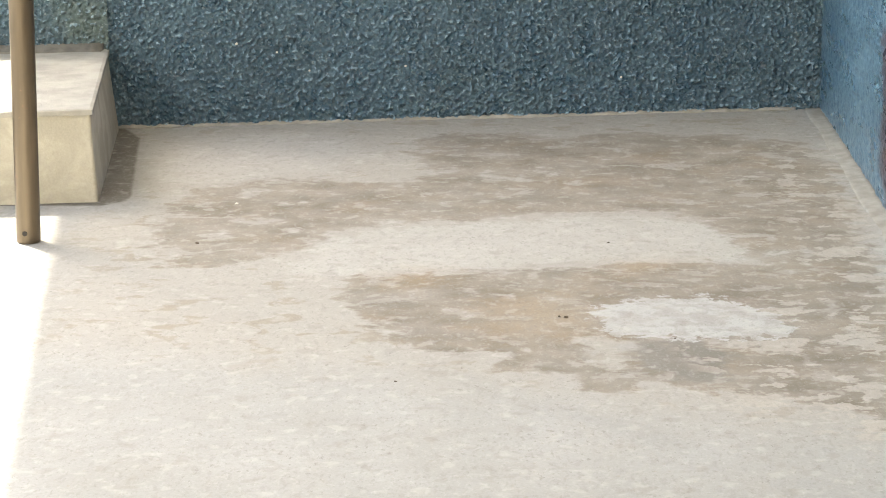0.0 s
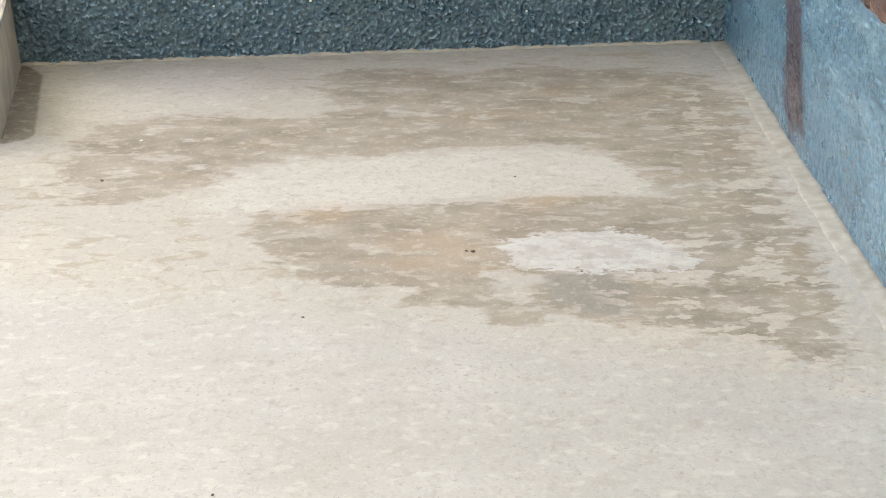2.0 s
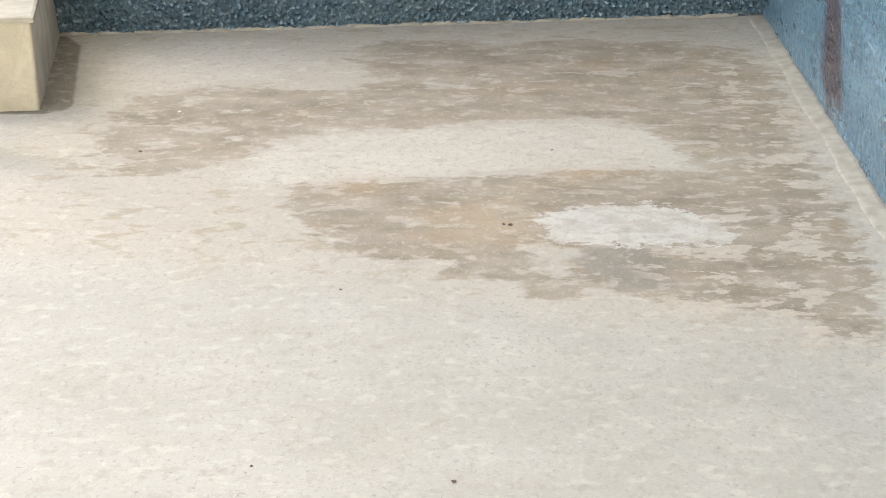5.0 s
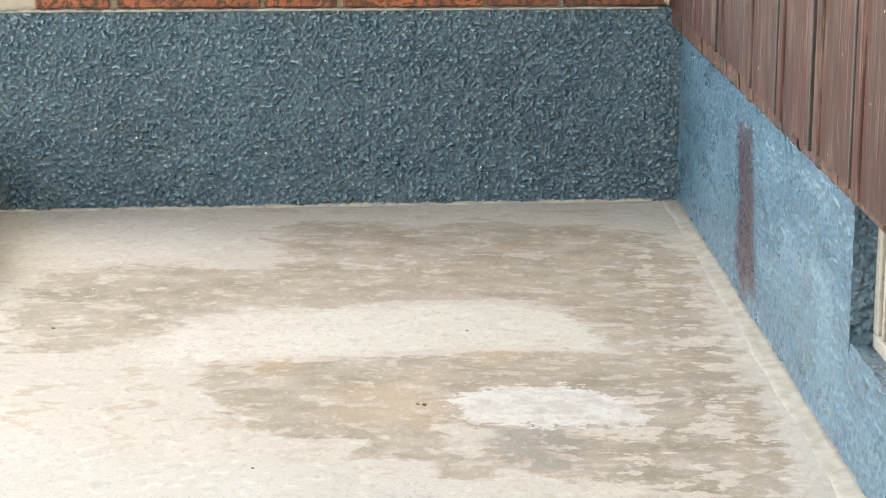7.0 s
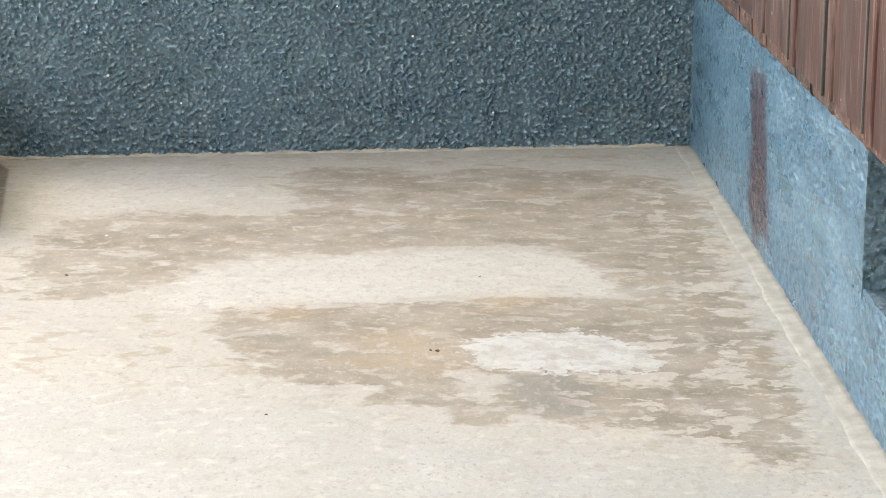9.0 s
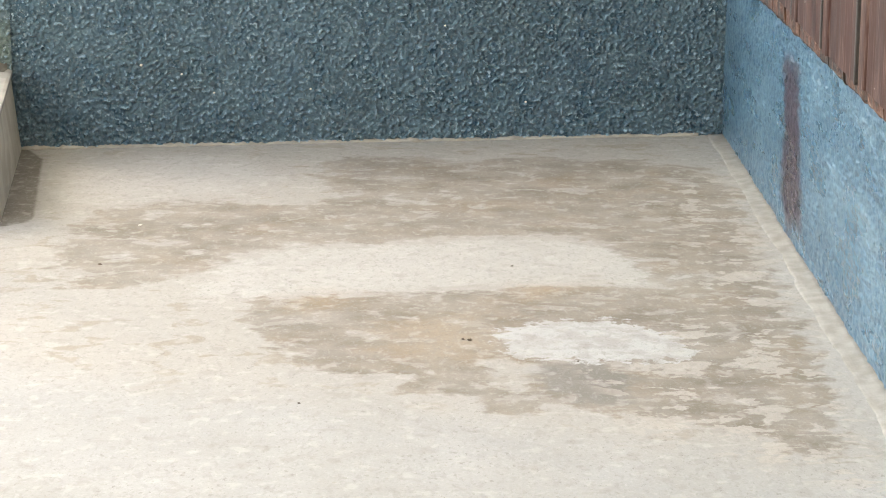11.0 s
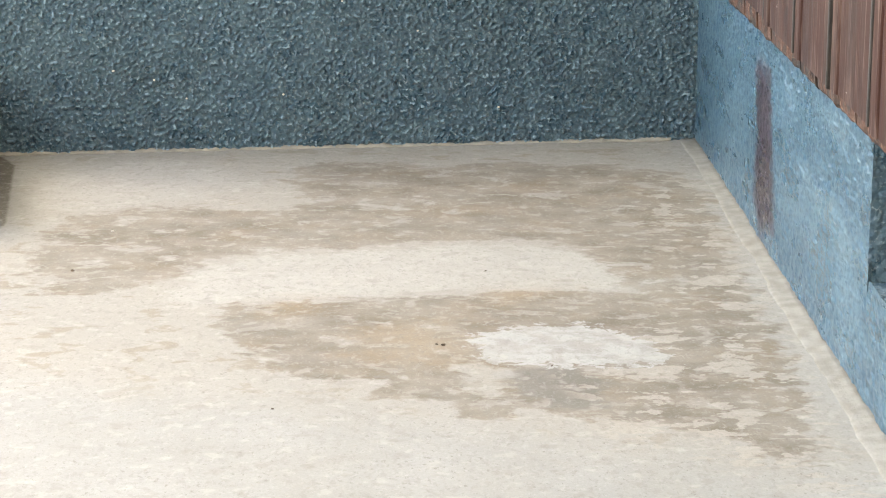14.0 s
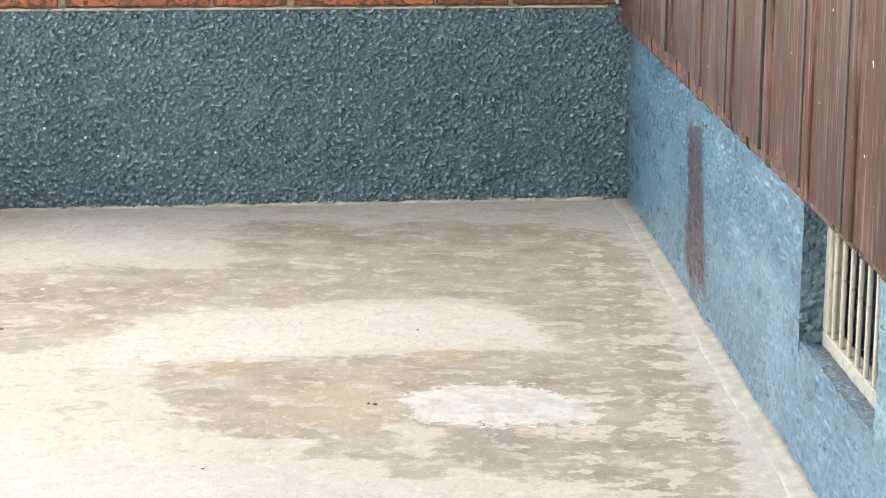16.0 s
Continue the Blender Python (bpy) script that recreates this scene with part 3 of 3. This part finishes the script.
def concrete_step():
    s = tagged(new("concrete_step"), "low cream concrete step against the blue wall", "step")
    bm = bmesh.new()
    front, back = -0.591, -0.124
    bot = [(-0.970, front), (-2.4, front - 0.17), (-2.4, back - 0.155), (-1.028, back)]
    top = [(-0.976, front + 0.006, 0.113), (-2.4, front - 0.165, 0.113), (-2.4, back - 0.155, 0.113), (-1.040, back, 0.113)]
    vs = [bm.verts.new((x, y, -0.004)) for x, y in bot] + [bm.verts.new(p) for p in top]
    for f in ((3, 2, 1, 0), (4, 5, 6, 7), (0, 1, 5, 4), (1, 2, 6, 5), (2, 3, 7, 6), (3, 0, 4, 7)):
        bm.faces.new([vs[i] for i in f])
    bmesh.ops.recalc_face_normals(bm, faces=bm.faces)
    bmesh.ops.bevel(bm, geom=[e for e in bm.edges if max(v.co.z for v in e.verts) > 0.05], offset=0.004, segments=3, affect='EDGES', profile=0.5)
    part("block", bm, BLOCK, s)
    # a thin worn screed on its top
    bm = bmesh.new()
    quad = [(-0.9725, front + 0.0035, 0.1125), (-2.39, front - 0.167, 0.1125), (-2.39, back - 0.155, 0.1125), (-1.0365, back - 0.001, 0.1125)]
    rings = [[(x, y, z - 0.004) for x, y, z in quad], [(x, y, z + 0.0025) for x, y, z in quad], [(x - 0.004 * (x > -2), y + (0.003 if y < -0.3 else -0.003), z + 0.004) for x, y, z in quad]]
    part("screed", loft(bm, rings), SCREED, s, "worn grey screed on top")
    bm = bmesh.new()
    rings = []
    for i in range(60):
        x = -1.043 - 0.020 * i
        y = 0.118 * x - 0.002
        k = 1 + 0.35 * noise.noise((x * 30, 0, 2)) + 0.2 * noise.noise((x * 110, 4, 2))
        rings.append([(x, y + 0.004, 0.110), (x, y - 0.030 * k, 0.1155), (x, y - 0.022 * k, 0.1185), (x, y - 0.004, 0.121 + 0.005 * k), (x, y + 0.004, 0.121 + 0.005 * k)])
    part("back_fillet", loft(bm, rings), DARK_MORTAR, s, "dark mortar along the wall", smooth=True)


concrete_step()


def roof_post():
    p = tagged(new("steel_post"), "round brown painted steel post standing on the floor", "post")
    p.location = (-1.0135, -0.795, 0.0)
    p.rotation_euler = (0, radians(1.6), 0)
    bm = bmesh.new()
    n, r = 32, 0.0142
    rings = [[(rr * math.cos(2 * math.pi * i / n), rr * math.sin(2 * math.pi * i / n), z) for i in range(n)]
             for rr, z in ((r - .0025, 0.03), (r - .0025, 0.0), (r - .0006, -0.0005), (r, 0.001), (r, 0.3), (r, 2.495))]
    loft(bm, rings, False)
    part("tube", bm, TUBE, p, smooth=True)
    # a flat disc; the hole's darkness is only its colour
    bm = bmesh.new()
    a = radians(-95)
    m = Matrix.Translation((r * math.cos(a), r * math.sin(a), 0.012)) @ Euler((radians(90), 0, a + radians(90))).to_matrix().to_4x4()
    bmesh.ops.create_cone(bm, cap_ends=True, segments=16, radius1=0.0030, radius2=0.0030, depth=0.0012, matrix=m)
    part("screw_hole", bm, DARK, p, "small dark screw hole")


roof_post()


def crumb(x, y, size, material, label, seed):
    bm = bmesh.new()
    bmesh.ops.create_icosphere(bm, subdivisions=2, radius=1.0)
    for v in bm.verts:
        k = 1 + 0.5 * noise.noise(v.co * 1.3 + Vector((seed, 0, 0)))
        v.co = Vector((v.co.x * k * size, v.co.y * k * size * 0.7, (v.co.z * 0.45 * k + 0.36) * size))
    bm.normal_update()
    ob = part("crumb", bm, material, smooth=False)
    ob.location = (x, y, -0.001)
    ob.rotation_euler.z = seed
    tagged(ob, label, "debris", group="crumbs on the floor")


for k, (x, y, s, mat) in enumerate(((-.391, -1.119, .0042, CRUMB), (-.398, -1.116, .0034, CRUMB), (-.339, -.811, .0030, CRUMB), (-.814, -.808, .0044, CRUMB),
                                    (-.794, -.607, .0036, CHIP), (-.552, -1.332, .0026, CRUMB), (-.594, -1.764, .0026, CRUMB),
                                    (-.442, -1.795, .0032, CRUMB), (-.285, -1.195, .0030, CRUMB))):
    crumb(x, y, s * 0.65, mat, "tiny pale chip lying on the concrete" if mat is CHIP else "tiny dark dry crumb lying on the concrete", 1.7 * k + 0.4)


# boards of the side wall, over a chipped ledge
def cladding():
    wall = tagged(new("board_cladding"), "weathered brown upright boards over the blue wall", "cladding", kind="structure")
    edges = [0.0, -.27, -.523, -.77, -.985, -1.19, -1.385, -1.562]
    while edges[-1] > -2.40:
        edges.append(edges[-1] - 0.178)
    rng = random.Random(4)
    for a, b in zip(edges, edges[1:]):
        bm = bmesh.new()
        g, lip = 0.0048, min(0.030, (a - b) * 0.2)
        x0 = -0.020 + rng.uniform(-.001, .001)
        prof = [(0.0, a - g), (x0 - 0.0015, a - g), (x0 - 0.0030, a - g - 0.002), (x0 - 0.0030, a - lip), (x0 - 0.0020, a - lip - 0.003), (x0, a - lip - 0.004),
                (x0, b + g + 0.002), (x0 + 0.002, b + g), (0.0, b + g)]
        low = [0.2945 + 0.0165 * y + rng.uniform(-.002, .002) for y in (a, b)]
        rings = [[(x, y, low[0] + (low[1] - low[0]) * (a - y) / (a - b)) for x, y in prof], [(x, y, 2.48) for x, y in prof]]
        part("board", loft(bm, rings), BOARD, wall)
        # an added black strip draws the shadow of the gap
        bm = bmesh.new()
        box(bm, x0 - 0.0045, 0.0, b - 0.0034, b + 0.0034, low[1] + 0.002, 2.47, 0.0008, 1)
        part("gap_shade_strip", bm, GAP_SHADE, wall, "black strip standing in for the shaded gap between boards")
    bm = bmesh.new()
    box(bm, 0.0005, 0.16, -2.50, 0.0, 0.262, 2.47)
    part("backing", bm, DARK, wall)
    # the ledge of brick slips that shows under the boards
    y, k = -0.002, 0
    while y > -2.40:
        w = rng.uniform(0.09, 0.125)
        bm = bmesh.new()
        rings = []
        for i in range(9):
            yy = y - (w - 0.008) * i / 8
            t1 = 0.296 + 0.0150 * yy + 0.004 * noise.noise((yy * 60, 0, 1))
            b1 = 0.2605 - 0.0015 * -yy + 0.002 * noise.noise((yy * 70, 3, 1))
            f1 = -0.016 - 0.004 * noise.noise((yy * 50, 6, 1))
            rings.append([(0.0, yy, b1), (f1 + 0.003, yy, b1), (f1, yy, b1 + 0.004), (f1 - .001, yy, t1 - 0.004), (f1 + 0.003, yy, t1), (0.0, yy, t1)])
        part("brick_slip", loft(bm, rings), LEDGE, wall)
        y -= w
    bm = bmesh.new()
    box(bm, -0.0045, 0.0, -2.49, -0.001, 0.2595, 0.262)
    rings = [[(0.0, yy, 0.2605), (-0.006, yy, 0.2605), (-0.006, yy, 0.294 + 0.015 * yy), (0.0, yy, 0.294 + 0.015 * yy)] for yy in (-0.001, -2.49)]
    loft(bm, rings)
    part("mortar_bed", bm, MORTAR, wall)
    # a filler board scribed to the brick, with ragged mortar along its slanting edge
    bm = bmesh.new()
    outline = [(0.0, 0.294), (-0.022, 0.294), (-0.022 - 0.60 * 0.15, 0.444), (0.0, 0.444)]
    loft(bm, [[(x, y + 0.118 * x, z) for x, z in outline] for y in (-0.0165, -0.004)])
    part("filler_board", bm, BOARD, wall)
    bm = bmesh.new()
    rings = []
    for i in range(60):
        z = 0.292 + 0.0025 * i
        e = 0.005 * noise.noise((z * 90, 2, 5)) + 0.003 * noise.noise((z * 260, 6, 5))
        x = -0.024 - 0.60 * (z - 0.294) + e
        y = 0.118 * x
        rings.append([(x + 0.006, y - 0.001, z), (x - 0.002, y - 0.001, z), (x - 0.001, y - 0.008, z), (x + 0.002, y - 0.0175 + e * 0.3, z), (x + 0.005, y - 0.0170, z)])
    part("mortar_fillet", loft(bm, rings), MORTAR, wall)


cladding()


# bricks of the far wall, a long and a short one in turn
def brick_mesh(length):
    bm = bmesh.new()
    box(bm, -length / 2, length / 2, 0, 0.1, 0, 0.0465, 0.0016, 1)
    bmesh.ops.triangulate(bm, faces=[f for f in bm.faces if len(f.verts) > 4])
    me = mesh_of(bm, "brick")
    me.materials.append(BRICK)
    return me


LONG, SHORT = brick_mesh(0.205), brick_mesh(0.1045)
for row in range(2):
    x, k = (0.027 if row == 0 else 0.027 - 0.162), 0
    while x > -1.04:
        length = 0.205 if k % 2 == 0 else 0.1045
        if x - length > -1.05:
            b = new("brick", LONG if k % 2 == 0 else SHORT)
            b.parent = wall_far
            b.location = (x - length / 2, -0.0015 + 0.001 * math.sin(k * 2.3 + row), PLINTH + 0.002 + row * 0.0525)
        x -= length + (0.0095 if k % 2 == 0 else 0.006)
        k += 1
